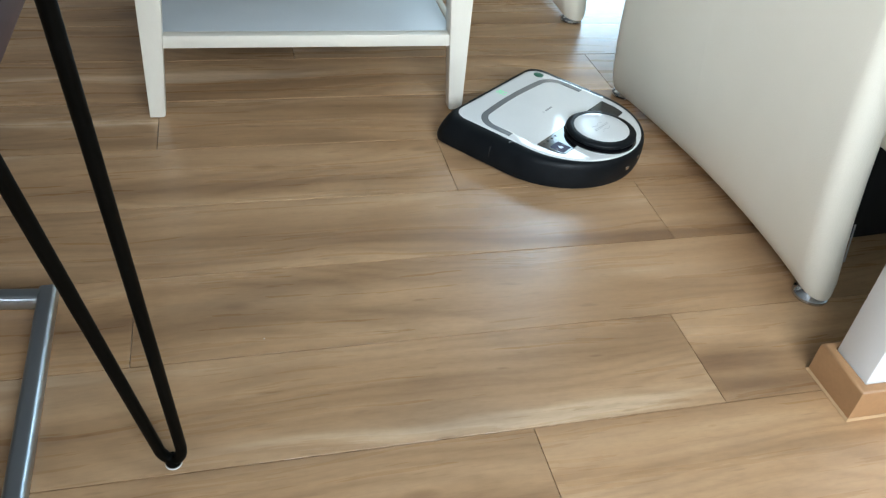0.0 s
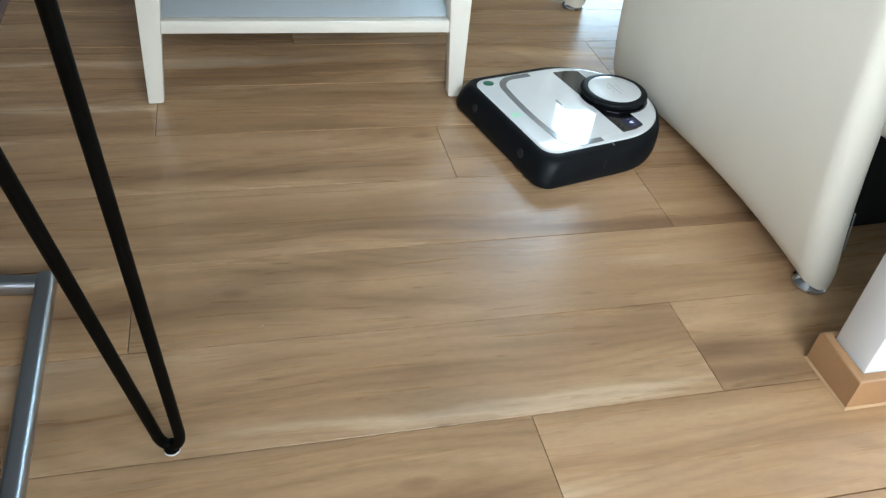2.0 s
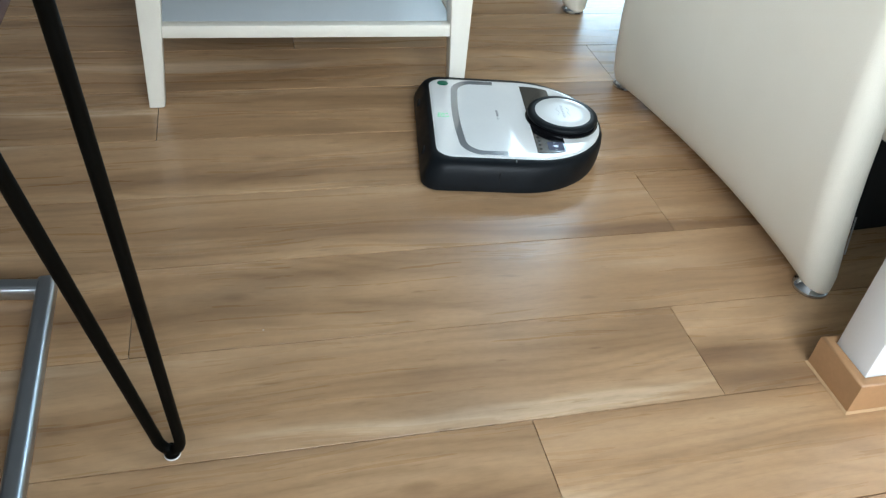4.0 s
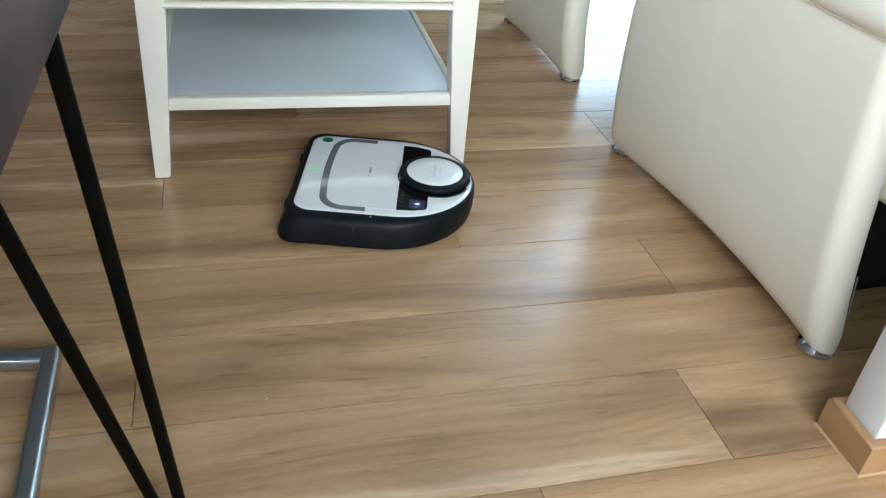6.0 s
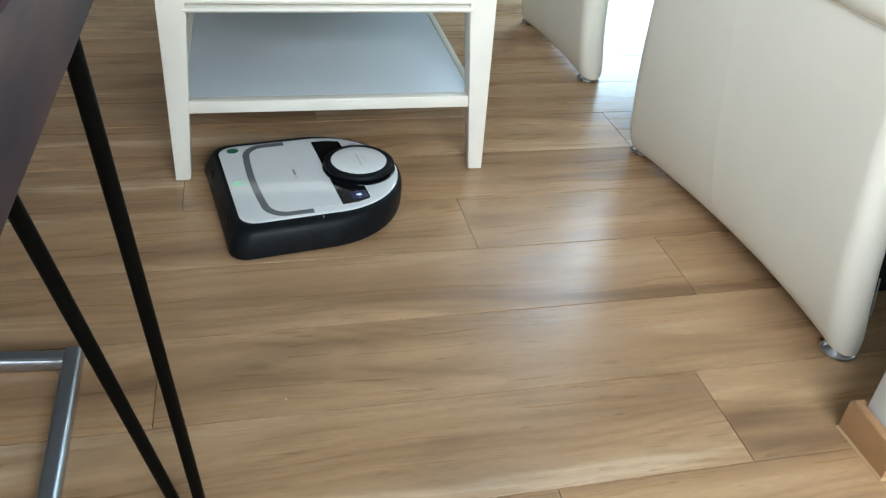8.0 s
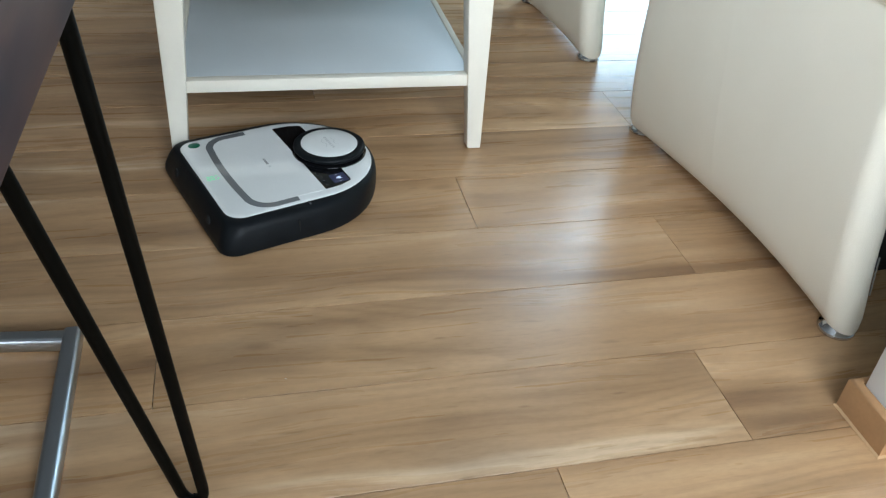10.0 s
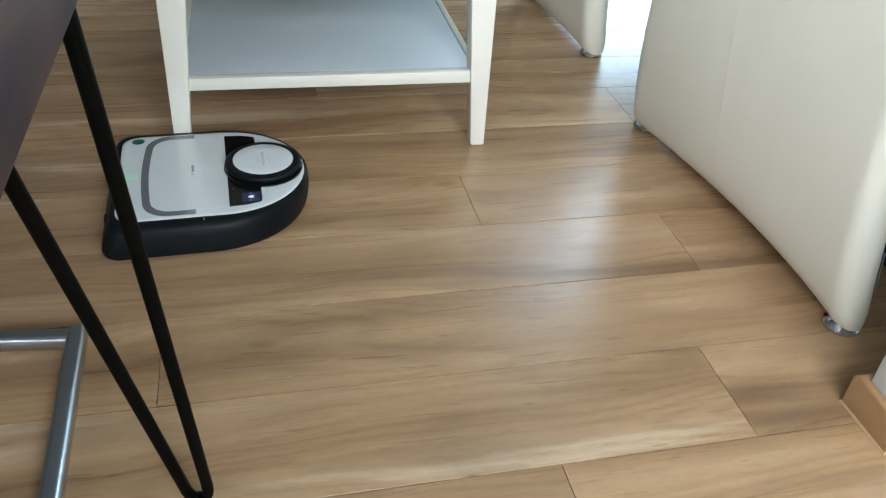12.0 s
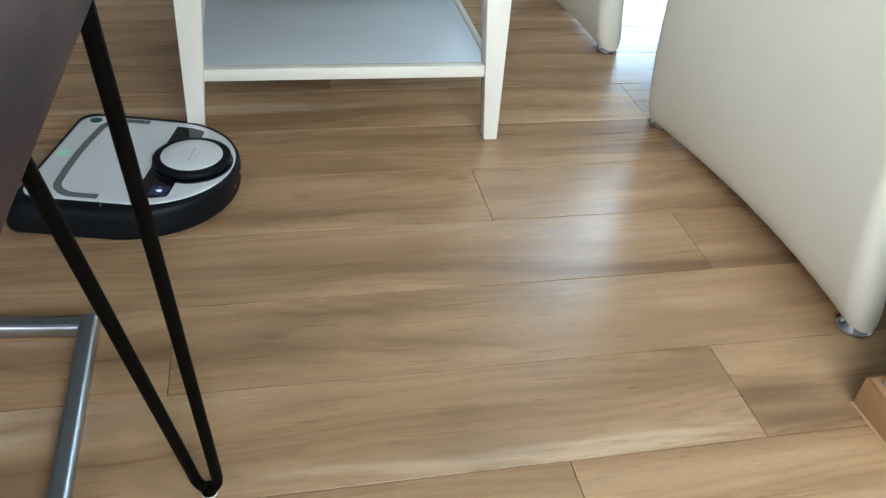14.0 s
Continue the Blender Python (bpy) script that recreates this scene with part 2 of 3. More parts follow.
tagged(part("ceiling", box(X0 - 0.2, X1 + 0.2, Y0 - 0.2, Y1 + 0.2, TOP, TOP + 0.15), CEILING), "unseen ceiling of the living room, grey to cut bounced light", "ceiling", kind="structure")


def wall_with_opening(name, along, a0, a1, f0, f1, o0, o1, z0, z1, label, paint):
    """A wall along x or y from a0 to a1, f0 to f1 thick, with an opening o0 to o1 wide and z0 to z1 high."""
    bm = bmesh.new()
    for p0, p1, q0, q1 in ((a0, o0, 0, TOP), (o1, a1, 0, TOP), (o0, o1, 0, z0), (o0, o1, z1, TOP)):
        if p1 - p0 > 1e-3 and q1 - q0 > 1e-3:
            if along == "x":
                box(p0, p1, f0, f1, q0, q1, bm=bm)
            else:
                box(f0, f1, p0, p1, q0, q1, bm=bm)
    return tagged(part(name, bm, paint), label, "wall", kind="structure")


wall_with_opening("wall_north", "x", X0, X1, Y1, Y1 + 0.2, 1.69, 3.33, 0.02, 2.28, "unseen wall with a terrace door opening, dark to cut bounced light", LOW_BOUNCE_WALL)
wall_with_opening("wall_south", "x", X0, X1, Y0 - 0.2, Y0, -1.9, 1.5, 0.92, 1.98, "white painted wall with a wide window opening", PAINT)
tagged(part("wall_west", box(X0 - 0.2, X0, Y0, Y1, 0, TOP), LOW_BOUNCE_WALL), "unseen side wall, dark to cut bounced light", "wall", kind="structure")
tagged(part("wall_east", box(X1, X1 + 0.2, Y0, Y1, 0, TOP), PAINT), "plain white painted side wall", "wall", kind="structure")


def window_frame(name, m, w, h, bars, glass):
    ob = empty(name, m, "white framed window that lets daylight in", "window")
    tagged(ob, kind="structure")
    for x0, x1, z0, z1 in ((0, 0.06, 0, h), (w - 0.06, w, 0, h), (0.06, w - 0.06, 0, 0.06), (0.06, w - 0.06, h - 0.06, h)):
        part("window_frame", box(x0, x1, -0.03, 0.03, z0, z1, 0.004), LACQUER, ob)
    for k in range(1, bars + 1):
        part("mullion", box(w * k / (bars + 1) - 0.035, w * k / (bars + 1) + 0.035, -0.028, 0.028, 0.06, h - 0.06, 0.004), LACQUER, ob)
    part("pane", box(0.055, w - 0.055, 0.0 + glass - 0.004, 0.0 + glass, 0.055, h - 0.055), GLASS, ob, "clear window pane").visible_shadow = False
    return ob


window_frame("window_1", pose(1.69, 3.02, 0.02), 1.64, 2.26, 1, 0.12)
window_frame("window_2", pose(-1.9, -1.74, 0.92), 3.4, 1.06, 2, -0.12)


# the end of a partition, with its skirting round it
wall_stub = tagged(part("wall_partition", box(1.169, 3.4, 0.137, 0.203, 0, TOP, 0.003), PAINT), "white painted end of a partition wall", "wall", kind="structure")
skirt = tagged(new("baseboard"), "light brown beech skirting round the partition's end", "baseboard", kind="structure")


def skirting_ring(z, o):
    return [(3.39, 0.137 - o, z), (1.169 - o, 0.137 - o, z), (1.169 - o, 0.203 + o, z), (3.39, 0.203 + o, z), (3.39, 0.2045, z), (1.1675, 0.2045, z), (1.1675, 0.1355, z), (3.39, 0.1355, z)]


part("board", loft([skirting_ring(0.0, 0.0145), skirting_ring(0.0505, 0.0145), skirting_ring(0.0542, 0.0128), skirting_ring(0.0555, 0.009)]), SKIRTING, skirt, sharp=50)
part("sealant_bead", loft([skirting_ring(0.0006, 0.0175), skirting_ring(0.0018, 0.0168), skirting_ring(0.0034, 0.0148)]), surface("sealant", (0.50, 0.31, 0.16), 0.5), skirt, "pale sealant line along the floor")

# ---- coffee table ----
TX, TY, TD = 0.523, 1.0, 0.95
table = empty("coffee_table", pose(TX, TY, 0, 0, 0, -0.6), "cream lacquered wooden coffee table with a low shelf", "table")
H = 0.307


def table_leg(sx, back):
    """Straight outside, tapered on the two inner sides."""
    rings = []
    for z, w in ((0.0025, 0.026), (0.0045, 0.0287), (0.16, 0.0385), (0.325, 0.049), (0.42, 0.049)):
        x0, x1 = sx * (H - 0.012 * z), sx * (H - 0.012 * z - w)
        y0, y1 = (0, w) if not back else (TD, TD - w)
        c = 0.002
        cx, cy = (x0 + x1) / 2, (y0 + y1) / 2
        rings.append([(cx + u, cy + v, z) for u, v in rounded(w, w, c, 2)])
    lg = part("leg", loft(rings), LACQUER, table)
    yc = 0.0143 if not back else TD - 0.0143
    part("foot_pad", lathe([(0.0105, 0.0), (0.0110, 0.0006), (0.0110, 0.0026)], sx * (H - 0.0143), yc, 16), RUBBER, lg, "dark felt pad")


for sx in (-1, 1):
    for back in (False, True):
        table_leg(sx, back)
IN = H - 0.049


def moulding(name, profile, x0, x1):
    """A profile of (out, z) pairs, drawn along the front."""
    return part(name, loft([[(x, 0.012 - o, z) for o, z in profile] for x in (x0, x1)]), LACQUER, table)


def bead(z0, z1, out, n=6):
    return [(-0.012, z0)] + [(out * math.sin(math.pi * k / n) ** 0.5 if 0 < k < n else 0.0, z0 + (z1 - z0) * k / n) for k in range(n + 1)] + [(-0.012, z1)]


part("apron", box(-IN - 0.002, IN + 0.002, 0.014, 0.032, 0.334, 0.42, 0.001), LACQUER, table)
moulding("bead_moulding", bead(0.331, 0.3445, 0.014), -IN - 0.001, IN + 0.001)
moulding("bead_moulding", bead(0.3455, 0.3605, 0.011), -IN - 0.001, IN + 0.001)
moulding("bead_moulding", bead(0.3625, 0.3685, 0.008), -IN - 0.001, IN + 0.001)
for sx in (-1, 1):
    part("side_apron", box(min(sx * (H - 0.012), sx * (H - 0.03)), max(sx * (H - 0.012), sx * (H - 0.03)), 0.047, TD - 0.047, 0.334, 0.42, 0.002), LACQUER, table)
part("back_apron", box(-IN - 0.002, IN + 0.002, TD - 0.03, TD - 0.012, 0.334, 0.42, 0.002), LACQUER, table)
part("tabletop", box(-H - 0.02, H + 0.02, -0.02, TD + 0.02, 0.42, 0.447, 0.006, 3), LACQUER, table)
# the shelf: a panel let into a narrow frame
SI = H - 0.035
part("shelf_front_rail", box(-SI - 0.002, SI + 0.002, 0.008, 0.03, 0.1390, 0.1630, 0.002), LACQUER, table)
part("shelf_back_rail", box(-SI, SI, TD - 0.03, TD - 0.008, 0.1390, 0.1630, 0.002), LACQUER, table)
for sx in (-1, 1):
    part("shelf_side_rail", box(min(sx * (SI + 0.018), sx * (SI + 0.004)), max(sx * (SI + 0.018), sx * (SI + 0.004)), 0.0355, TD - 0.0355, 0.1390, 0.1645, 0.003), LACQUER, table)
# unseen dark sheet, added so that less light bounces onto the floor below
part("added_underside", box(-SI + 0.002, SI - 0.002, 0.032, TD - 0.032, 0.1405, 0.1448), LOW_BOUNCE_BROWN, table, "added dark underside that keeps light from bouncing under the shelf")
part("shelf_panel", box(-SI - 0.0035, SI + 0.0035, 0.0305, TD - 0.0305, 0.1450, 0.1625, 0.001), SHELF, table, "satin white shelf panel with bluish daylight put into its colour")


# ---- armchairs ----
def arm_panel(parent, length, x_in, lean, top, seam):
    """An upholstered arm from y = 0 to length; its outer face bulges a little, its ends are round."""
    rings = []
    heights = [0.0105, 0.015, 0.035, 0.07, 0.11, 0.16, 0.22, 0.29, 0.36, 0.43, 0.46, top - 0.008, top]
    turn = [0.035 * (1 - math.cos(radians(a))) for a in range(0, 91, 10)] + [0.05, 0.08]
    ys = list(turn)
    ys += [length * k / 24 for k in range(3, 22)] + [seam - 0.006, seam - 0.002, seam, seam + 0.002, seam + 0.006]
    ys += [length - y for y in turn]
    ys = sorted(set(round(y, 5) for y in ys if 0 <= y <= length))
    for y in ys:
        d = min(y, length - y)
        end = 1 - math.sqrt(max(0, 1 - (1 - min(d / 0.035, 1)) ** 2))
        groove = -0.0003 * max(0, 1 - abs(y - seam) / 0.006)
        left, right = [], []
        for z in heights:
            tuck = 0.016 * (1 - min(z / 0.22, 1)) ** 2.0 - 0.004 * math.sin(math.pi * z / top)
            rim = 0.006 * max(0, 1 - (z - 0.0105) / 0.02) ** 2 + 0.006 * max(0, 1 - (top - z) / 0.012) ** 2
            half = (0.0325 - rim) * end
            yy = y + lean * z * max(0, 1 - y / (0.5 * length))
            # the seam leans back
            yy += 0.20 * z * max(0, 1 - abs(y - seam) / (0.45 * length))
            # the lower corners are round
            yy += math.copysign(0.008, length / 2 - y) * max(0, 1 - z / 0.07) ** 2 * max(0, 1 - d / 0.06)
            z = z + (0.033 if length > 0.7 else 0.013) * max(0, 1 - z / 0.09) * math.sin(math.pi * min(y / length, 1) ** 0.75)
            left.append((tuck + rim + half + groove, yy, z))
            right.append((x_in + tuck - rim - half, yy, z))
        rings.append(left + right[::-1])
    return part("arm", loft(rings), LEATHER, parent, sharp=60)


def glide(parent, x, y):
    g = part("foot_glide", lathe([(0.025, 0.0), (0.0283, 0.0013), (0.0293, 0.0040), (0.0285, 0.0068), (0.0255, 0.0086), (0.020, 0.016)], x, y, 24), CHROME, parent, "polished chrome foot glide")
    return g


def armchair(name, m, length, width, label, lean, body_bottom, depth, back_top):
    ob = empty(name, m, label, "armchair", "cream armchairs")
    top, t = 0.492, 0.066
    arm_panel(ob, length, t, lean, top, 0.50 * length)
    # far arm
    part("arm", loft([[(width - t + u, y0, z0) for u, y0, z0 in ring] for ring in (
        [(0.0, y, 0.02), (-0.01, y, 0.2), (-0.01, y, 0.5), (0.02, y, top), (t, y, 0.5), (t + 0.02, y, 0.2), (t, y, 0.02)] for y in (0.02, 0.05, length - 0.05, length - 0.02))]), LEATHER, ob)
    # padded roll on top of the arm
    rings = []
    for y, s in ((-0.004, 0.55), (0.004, 0.82), (0.02, 0.96), (0.05, 1), (length - 0.05, 1), (length - 0.02, 0.96), (length - 0.004, 0.7)):
        rings.append([(0.030 + u * s, y + lean * 0.16 * max(0, 1 - y / (0.5 * length)), 0.527 + v * s) for u, v in rounded(0.108, 0.072, 0.034, 6)])
    part("arm_pad", loft(rings), LEATHER, ob, "padded cream leather arm roll", sharp=60)
    part("piping", tube([(0.012, lean * 0.3 + 0.008, 0.493), (0.001, 0.04 + lean * 0.3, 0.493), (-0.001, length * 0.5, 0.493), (0.001, length - 0.03, 0.493)], 0.003, 8), LEATHER, ob)
    part("seat", box(t + 0.002, width - t - 0.012, 0.012, depth, body_bottom, 0.43, 0.03, 4), LEATHER, ob, sharp=60)
    part("backrest", box(t + 0.004, width - t - 0.014, depth - 0.16, depth + 0.02, 0.432, back_top, 0.04, 4), LEATHER, ob, sharp=60)
    for x in (0.043, width - 0.04):
        for y in (0.034, length - 0.036):
            glide(ob, x, y)
    return ob


near_chair = armchair("armchair", pose(1.213, 0.330, 0, 0, 0, 3.2), 0.745, 0.86, "cream leather armchair with padded arms on chrome glides", 0.14, 0.25, 0.70, 0.70)
# black block put in for the deep shade between seat and floor
part("under_seat_shade", box(0.085, 0.77, 0.15, 0.66, 0.004, 0.249, 0.004), DEEP_BLACK, near_chair, "black block that stands for the shade under the seat")
scuff = part("scuff", loft([[(u * 0.006 * w, v, z) for u, v in ((-1, 0), (0, -0.0012), (1, 0), (0, 0.0012))] for z, w in ((-0.035, 0.3), (-0.03, 0.9), (0.0, 1.0), (0.028, 0.7), (0.034, 0.2))]), SCUFF, near_chair, "worn grey patch on the leather edge")
scuff.matrix_basis = pose(0.0614, 0.0254, 0.112, -8, 0, 46)
far_chair = armchair("armchair", pose(1.196, 1.405, 0, 0, 0, 3.0), 0.50, 0.86, "cream leather armchair standing behind another one", 0.05, 0.262, 0.46, 0.53)

# ---- table with hairpin legs ----
desk = empty("dining_table", pose(0.310, 0.25, 0), "dark brown wooden table on black hairpin legs", "table")
# the unseen left part is widened to shade the floor behind
part("tabletop", box(-1.0, 0.0, -1.75, 0.0, 0.70, 0.745, 0.004, 2), SLAB, desk, "dark wooden slab with blue and orange reflections painted into its colour")


def hairpin(fr, fl, tr, tl):
    """Two rods from a bent foot up to the slab."""
    fr, fl, tr, tl = Vector(fr), Vector(fl), Vector(tr), Vector(tl)
    pts = [tr, tr.lerp(fr, 0.5), tr.lerp(fr, 0.97)]
    mid = (fr + fl) / 2
    low = Vector((mid.x, mid.y, 0.0145))
    a, c = tr.lerp(fr, 0.97), tl.lerp(fl, 0.97)
    for k in range(1, 10):
        s = k / 10
        q = a * (1 - s) ** 3 + (fr + Vector((0, 0, -0.016))) * 3 * s * (1 - s) ** 2 + (fl + Vector((0, 0, -0.016))) * 3 * s * s * (1 - s) + c * s ** 3
        pts.append(q)
    pts += [c, tl.lerp(fl, 0.5), tl]
    lg = part("leg", tube(pts, 0.0066, 12), BLACK_METAL, desk, "black steel hairpin leg", sharp=60)
    part("foot", lathe([(0.009, 0.003), (0.0095, 0.006), (0.0085, 0.012), (0.006, 0.016)], mid.x, mid.y, 16), BLACK_METAL, lg)
    part("foot_glide", lathe([(0.0086, 0.0), (0.0097, 0.001), (0.0092, 0.0032)], mid.x, mid.y, 20), FELT, lg, "white plastic glide")
    part("mounting_plate", box(min(tr.x, tl.x) - 0.02, max(tr.x, tl.x) + 0.02, min(tr.y, tl.y) - 0.03, max(tr.y, tl.y) + 0.03, 0.6965, 0.6999, 0.001), BLACK_METAL, lg)


HAIR_R, HAIR_L, HAIR_TR, HAIR_TL = ((-0.0223, -0.0610, 0.0180), (-0.0474, -0.0530, 0.0180), (-0.0500, -0.1600, 0.6990), (-0.1200, -0.2100, 0.6990))
hairpin(HAIR_R, HAIR_L, HAIR_TR, HAIR_TL)
for dx, dy in ((0, -1.35), (-0.6, 0), (-0.6, -1.35)):
    hairpin(*[(p[0] + dx, p[1] + dy, p[2]) for p in (HAIR_R, HAIR_L, HAIR_TR, HAIR_TL)])

# ---- steel sled base on the floor ----
sled = empty("chair_base", pose(0.103, 0.492, 0, 0, 0, 1.4), "brushed steel sled base of a chair on the floor", "chair base")


def rail(a, b, name="rail", mitre_a=0, mitre_b=0):
    """A rounded square tube between two floor points, its ends cut at 45 degrees (mitre: +1 or -1)."""
    a, b = Vector(a), Vector(b)
    d = (b - a).normalized()
    s = Vector((-d.y, d.x, 0))
    rings = []
    for p, mt in ((a, mitre_a), (b, mitre_b)):
        rings.append([p + s * u + d * (mt * u) + Vector((0, 0, v + 0.0125)) for u, v in rounded(0.025, 0.024, 0.007, 6)])
    return part(name, loft(rings), STEEL, sled, sharp=50)


FAR = (-0.4355, 0.056, 0.0006)
rail((0, 0.0150, 0.0006), (0, -0.62, 0.0006), mitre_b=1)
rail((-0.0100, 0.0012, 0.0), FAR, mitre_b=-0.85)
rail(FAR, (-0.4355, -0.62, 0.0006), mitre_a=0.85, mitre_b=-1)
rail((0, -0.62, 0.0006), (-0.4355, -0.62, 0.0006), mitre_a=-1, mitre_b=1)

# ---- robot vacuum ----
robot = empty("robot_vacuum", pose(0.9995, 0.8327, 0, 0, 0, -51.4), "white and black D-shaped robot vacuum cleaner on the floor", "robot vacuum")


def d_outline(rear, half, front, corner, n=28):
    """Flat at the rear with round corners, a half circle at the front."""
    pts = []
    cx = front - half
    for k in range(n + 1):
        a = radians(-90 + 180 * k / n)
        pts.append((cx + half * math.cos(a), half * math.sin(a)))
    for k in range(7):
        a = radians(90 + 90 * k / 6)
        pts.append((rear + corner + corner * math.cos(a), half - corner + corner * math.sin(a)))
    for k in range(7):
        a = radians(180 + 90 * k / 6)
        pts.append((rear + corner + corner * math.cos(a), -half + corner + corner * math.sin(a)))
    return pts


levels = [(0.004, -0.200, 0.160, 0.133), (0.0065, -0.2045, 0.1690, 0.139), (0.013, -0.2055, 0.1700, 0.1410), (0.022, -0.2040, 0.1690, 0.1425), (0.036, -0.1985, 0.1660, 0.1435),
          (0.046, -0.1940, 0.1625, 0.1432), (0.0525, -0.1905, 0.1590, 0.1422), (0.0567, -0.1880, 0.1540, 0.1405), (0.0587, -0.1850, 0.1475, 0.1388), (0.0590, -0.182, 0.143, 0.1378)]
body = part("body", loft([[(x, y, z) for x, y in d_outline(r, h, f, 0.030)] for z, r, h, f in levels]), BLACK_PLASTIC, robot, "matt black plastic body", sharp=50)
cover_levels = [(0.055, -0.1805, 0.1412, 0.1367), (0.0592, -0.1802, 0.1409, 0.1364), (0.0602, -0.1784, 0.1393, 0.1347), (0.0605, -0.173, 0.135, 0.130), (0.0609, -0.10, 0.078, 0.074)]
cover = part("cover", loft([[(x, y, z) for x, y in d_outline(r, h, f, 0.030)] for z, r, h, f in cover_levels]), WHITE_PLASTIC, robot, "glossy white top cover", sharp=40)


def u_outline(xe, xb, ye, r, w, n=10):
    """A strip w wide shaped as a U that opens to the front."""
    def side(o):
        pts = [(xe, ye - o)]
        rr = r - o * 0.8
        for k in range(n + 1):
            a = radians(90 + 90 * k / n)
            pts.append((xb + o + rr + rr * 1.0 * math.cos(a), ye - o - rr + rr * math.sin(a)))
        for k in range(1, 8):
            y = (ye - o - rr) * (1 - k / 4)
            pts.append((xb + o - 0.0045 * (1 - (1 - k / 4) ** 2), y))
        for k in range(n + 1):
            a = radians(180 + 90 * k / n)
            pts.append((xb + o + rr + rr * math.cos(a), -ye + o + rr + rr * math.sin(a)))
        pts.append((xe, -ye + o))
        return pts
    return side(0), side(w)


def strip(outer, inner, z0, z1, bm=None):
    bm = bm or bmesh.new()
    rows = [[bm.verts.new((x, y, z)) for x, y in line] for line, z in ((outer, z0), (outer, z1), (inner, z1), (inner, z0))]
    for a, b in zip(rows, rows[1:] + rows[:1]):
        for i in range(len(a) - 1):
            bm.faces.new((a[i], a[i + 1], b[i + 1], b[i]))
    for i in (0, -1):
        bm.faces.new([r[i] for r in rows])
    return bm


part("handle", strip(*u_outline(-0.053, -0.1385, 0.1340, 0.044, 0.0125), 0.0598, 0.0614), GREY_PLASTIC, cover, "silver grey handle strip")
lid = [(x, y) for x, y in u_outline(-0.053, -0.1250, 0.1205, 0.030, 0.001)[0]]
part("dust_lid", loft([[(x, y, z) for x, y in lid] + [(0.0, -0.1215, z), (0.0, 0.1215, z)] for z in (0.0602, 0.06115)]), WHITE_PLASTIC, cover, "glossy white dust bin lid")
part("control_panel", plate([(0.001, -0.121), (0.030, -0.1195), (0.0535, -0.1120), (0.0555, -0.105), (0.0565, 0.0), (0.0555, 0.105), (0.0535, 0.1120), (0.030, 0.1195), (0.001, 0.121)], 0.0604, 0.0618), BLACK_GLOSS, cover, "glossy black control panel")
screen = part("screen", plate(rounded(0.029, 0.028, 0.002, 3, 0.0372, -0.0975), 0.0618, 0.0621), SCREEN, cover, "lit blue screen")
part("screen_icon", loft([[(0.0372 + x * s, -0.0975 + y * s, z) for x, y in ((-0.006, 0), (0, -0.004), (0.0055, -0.003), (0.003, 0), (0.0055, 0.003), (0, 0.004))] for s, z in ((1.0, 0.0621), (1.0, 0.0623))]), ICON, screen)
for y in (-0.0865, -0.1085):
    part("screen_text", box(0.0345, 0.0385, y - 0.0006, y + 0.0006, 0.0621, 0.0623), PRINT, screen)
for k in range(4):
    part("touch_key", lathe([(0.0026, 0.0618), (0.0026, 0.0620), (0.0015, 0.0621)], 0.0085, -0.070 - 0.013 * k, 12), RUBBER, cover)
# the turret stands on a wider foot and carries a white disc
TUX = 0.0652
turret = part("laser_turret", lathe([(0.0575, 0.0612), (0.0585, 0.0632), (0.0600, 0.0650), (0.0645, 0.0672), (0.0668, 0.0702), (0.0665, 0.0738), (0.0632, 0.0762), (0.0545, 0.0776), (0.0525, 0.0768)], TUX, 0, 64), BLACK_PLASTIC, robot, "black round laser turret", sharp=50)
part("turret_foot", lathe([(0.0690, 0.0604), (0.0690, 0.0622), (0.0665, 0.0632), (0.0570, 0.0636)], TUX, 0, 64), BLACK_GLOSS, turret, "glossy black ring under the turret")
part("turret_disc", lathe([(0.0527, 0.0762), (0.0525, 0.0773), (0.0510, 0.0780), (0.030, 0.0783)], TUX, 0, 64), surface("white_satin_disc", (0.70, 0.71, 0.70), 0.22, vary=0.02, relief=0.0), turret, "white disc on the turret")
# maker's mark as plain bars: a line with a wave above and below
for k in range(7):
    part("mark_bar", box(TUX - 0.0028, TUX + 0.0020, -0.022 + 0.0066 * k, -0.0182 + 0.0066 * k, 0.0781, 0.07845), PRINT, turret)
for s in (-1, 1):
    part("mark_wave", tube([(TUX + s * (0.0100 + 0.0022 * math.cos(k * 0.9)), -0.015 + 0.003 * k, 0.0782) for k in range(11)], 0.0005, 6), PRINT, turret)
for k in range(5):
    part("print_bar", box(-0.0590, -0.0550, 0.0182 - 0.0046 * k, 0.0217 - 0.0046 * k, 0.0613, 0.06165), DARK_PRINT, cover)
part("print_mark", lathe([(0.0028, 0.0613), (0.0028, 0.06165)], -0.0570, -0.0085, 14), PALE_PRINT, cover, "small pale printed mark")
part("button", loft([[(-0.1525 + 0.0112 * s * math.cos(2 * math.pi * k / 24), 0.1215 + 0.0098 * s * math.sin(2 * math.pi * k / 24), z) for k in range(24)] for s, z in ((1, 0.0598), (1, 0.0609), (0.8, 0.0613))]), GREEN, cover, "dark green oval button")
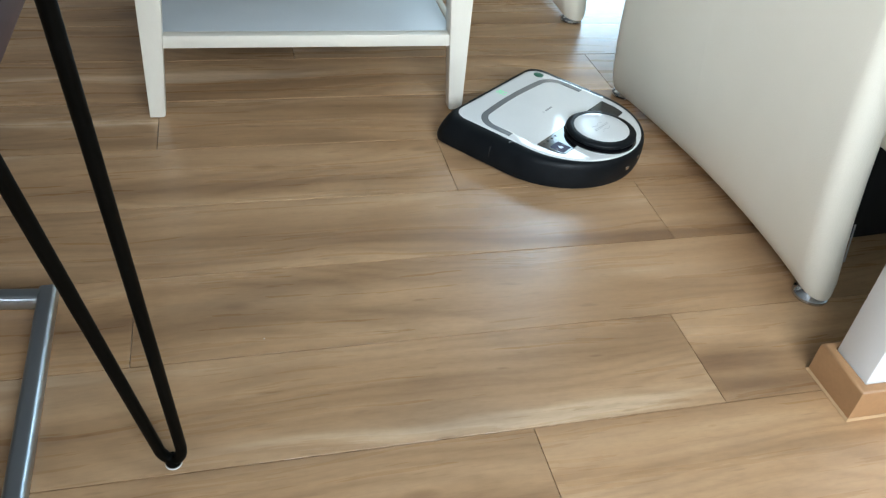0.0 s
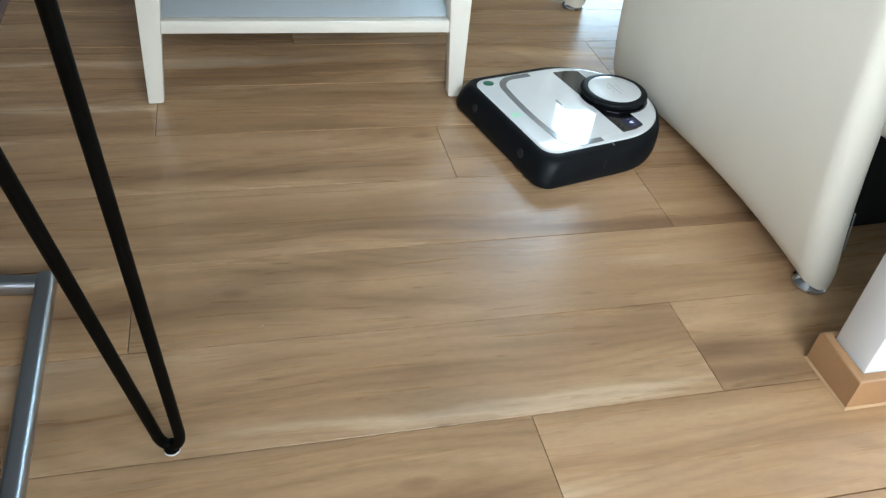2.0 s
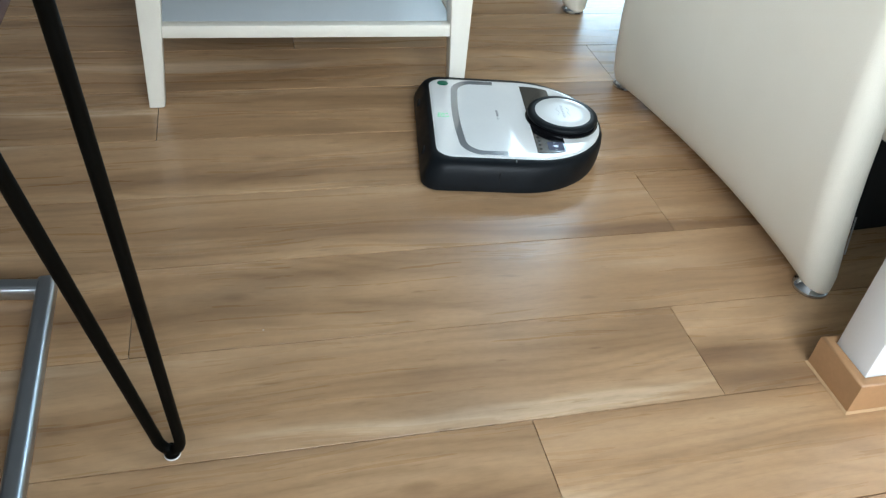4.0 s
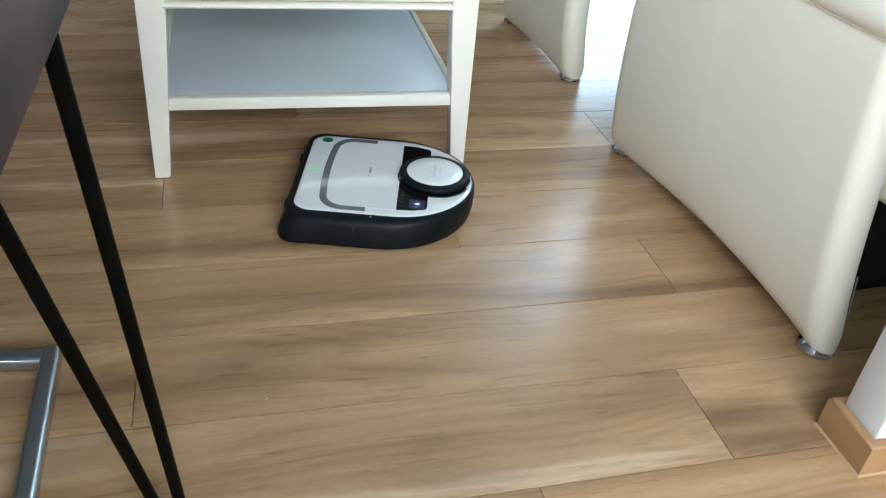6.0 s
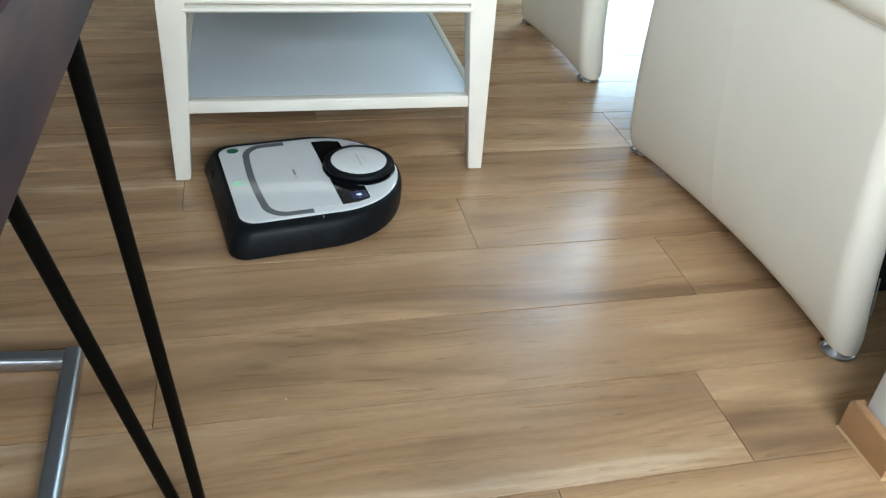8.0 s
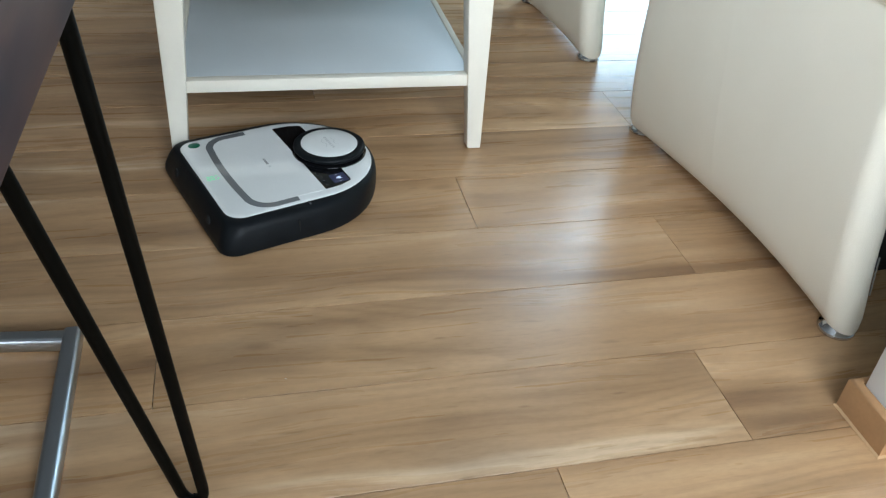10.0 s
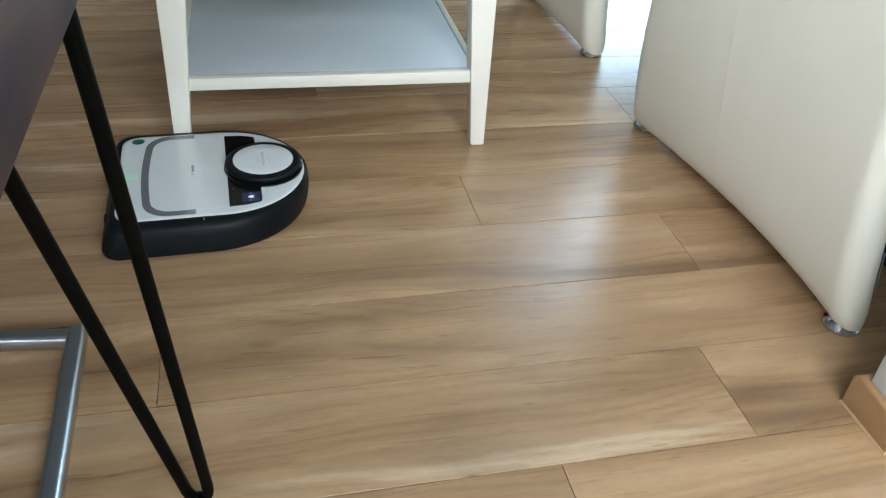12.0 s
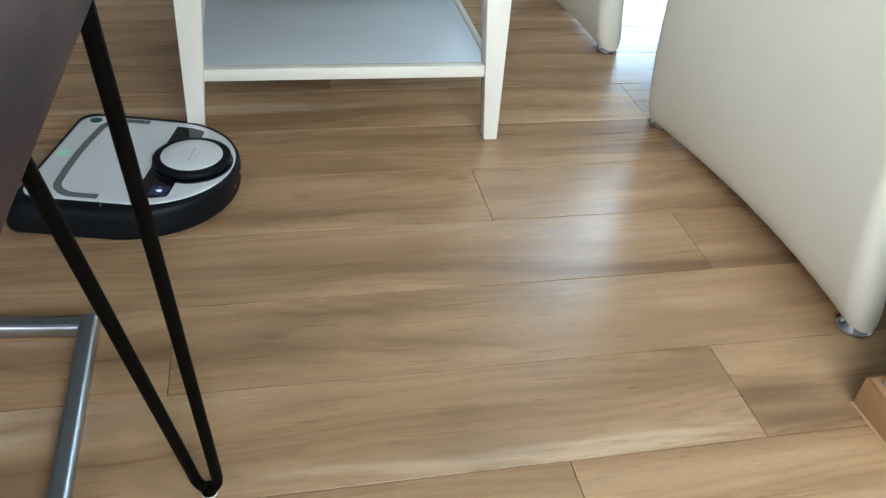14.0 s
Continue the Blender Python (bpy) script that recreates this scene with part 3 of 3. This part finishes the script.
# three lit figures in a row, each of seven short strokes
for cx, strokes in ((-0.1680, "abdeg"), (-0.1605, "abcdef"), (-0.1530, "acd")):
    for key, dx, dy, w, h in (("a", 0, 0.0058, 0.0040, 0.0011), ("g", 0, 0, 0.0040, 0.0011), ("d", 0, -0.0058, 0.0040, 0.0011), ("f", -0.0022, 0.0029, 0.0009, 0.0044),
                              ("b", 0.0022, 0.0029, 0.0009, 0.0044), ("e", -0.0022, -0.0029, 0.0009, 0.0044), ("c", 0.0022, -0.0029, 0.0009, 0.0044)):
        if key in strokes:
            part("led_segment", box(cx + dx - w / 2, cx + dx + w / 2, -0.003 + dy - h / 2, -0.003 + dy + h / 2, 0.0602, 0.0611), LED, cover)
for s in (-1, 1):
    part("side_clip", box(-0.0425, -0.0400, min(s * 0.140, s * 0.150), max(s * 0.140, s * 0.150), 0.0565, 0.0598, 0.0004), GREY_PLASTIC, body)
    part("bumper_gap", box(-0.0705, -0.0690, min(s * 0.160, s * 0.1690), max(s * 0.160, s * 0.1690), 0.010, 0.044), DEEP_BLACK, body)
    part("charging_contact", box(0.1345, 0.1432, s * 0.018 - 0.004, s * 0.018 + 0.004, 0.028 + 0.008 * (s > 0), 0.034 + 0.008 * (s > 0), 0.001), CHROME, body, "small chrome contact")
    wheel = part("wheel", lathe([(0.0235, -0.008), (0.0275, -0.005), (0.0275, 0.005), (0.0235, 0.008)], 0, 0, 24), RUBBER, robot, "dark rubber drive wheel")
    wheel.matrix_basis = pose(-0.02, s * 0.115, 0.0278, 90)
    part("rear_sensor", lathe([(0.0085, 0), (0.0085, 0.002), (0.006, 0.003)], 0, 0, 18), DEEP_BLACK, body).matrix_basis = pose(-0.1990, s * 0.085, 0.034, 0, -80)

# a crumb the robot has not reached
bm = bmesh.new()
bmesh.ops.create_icosphere(bm, subdivisions=1, radius=0.0010, matrix=Matrix.Translation((0, 0, 0.0008)) @ Matrix.Diagonal((1.3, 0.8, 0.8, 1)))
crumb = tagged(part("crumb", bm, FELT), "tiny white crumb lying on the wood floor", "crumb")
crumb.location = (0.391, 0.385, 0)

# ---- floor planks ----
floor = tagged(part("floor", box(X0 - 0.2, X1 + 0.2, Y0 - 0.2, Y1 + 0.2, -0.12, -0.005), UNDERLAY), "warm brown wood plank floor with fine dark joints", "floor", kind="structure")
PW, PL = 0.178, 1.38
ENDS = {0: 0.719, 1: 1.0, 2: 0.216, 3: 1.095, 4: 0.751, 5: 0.232, 6: 1.201}
plank_meshes = {}


def plank_mesh(length):
    key = round(length, 3)
    if key not in plank_meshes:
        bm = bmesh.new()
        g = 0.0009
        loft([[(sx * (length / 2 - 0.6 * g - i), sy * (PW / 2 - g - i), z) for sx, sy in ((-1, -1), (1, -1), (1, 1), (-1, 1))] for z, i in ((-0.0045, 0), (-0.0002, 0), (0.0, 0.0002))], bm)
        bmesh.ops.recalc_face_normals(bm, faces=bm.faces[:])
        me = bpy.data.meshes.new("plank")
        bm.to_mesh(me)
        bm.free()
        me.materials.append(WOOD)
        plank_meshes[key] = me
    return plank_meshes[key]


rng = random.Random(7)
for row in range(math.floor((Y0 - 0.1) / PW), math.ceil((Y1 + 0.1) / PW)):
    end = ENDS.get(row, rng.uniform(0.36, 0.62) if row > 6 else rng.uniform(0, PL))
    x = end - PL * math.ceil((end - X0) / PL)
    while x < X1:
        a, b = max(x, X0 - 0.05), min(x + PL, X1 + 0.05)
        if b - a > 0.03:
            ob = new("plank", plank_mesh(b - a))
            ob.parent = floor
            ob.location = ((a + b) / 2, (row + 0.5) * PW, 0)
        x += PL

# ---- what moves ----
ROBOT = [
    (0.0, 0.9995, 0.8327, -51.4),
    (0.5, 1.0124, 0.8470, -25.1),
    (1.0, 1.0199, 0.8531, -8.4),
    (1.5, 1.0528, 0.8562, 1.3),
    (2.0, 1.0425, 0.8617, 14.2),
    (2.5, 0.9858, 0.8469, 19.7),
    (2.7, 0.9673, 0.8361, 15.8),
    (4.8, 0.8280, 0.8202, -16.5),
    (5.0, 0.7955, 0.8239, -18.0),
    (5.5, 0.7316, 0.8473, -19.8),
    (6.0, 0.6671, 0.8700, -14.7),
    (6.5, 0.5968, 0.8895, -7.2),
    (7.0, 0.5228, 0.9009, -2.0),
    (7.5, 0.4906, 0.9056, 2.7),
    (8.0, 0.4967, 0.9090, 8.9),
    (8.5, 0.5122, 0.9174, 19.3),
    (8.7, 0.5090, 0.9172, 23.6),
    (11.0, 0.3775, 0.8615, 10.1),
    (11.5, 0.3445, 0.8545, 4.0),
    (12.0, 0.3131, 0.8532, 2.0),
    (12.5, 0.2821, 0.8556, 0.6),
    (13.0, 0.2572, 0.8524, -5.1),
    (13.5, 0.2238, 0.8547, -10.4),
    (14.0, 0.1702, 0.8679, -13.9),
]


def motions():
    walk(robot, [(t, pose(x, y, 0, 0, 0, a)) for t, x, y, a in ROBOT])


motions()
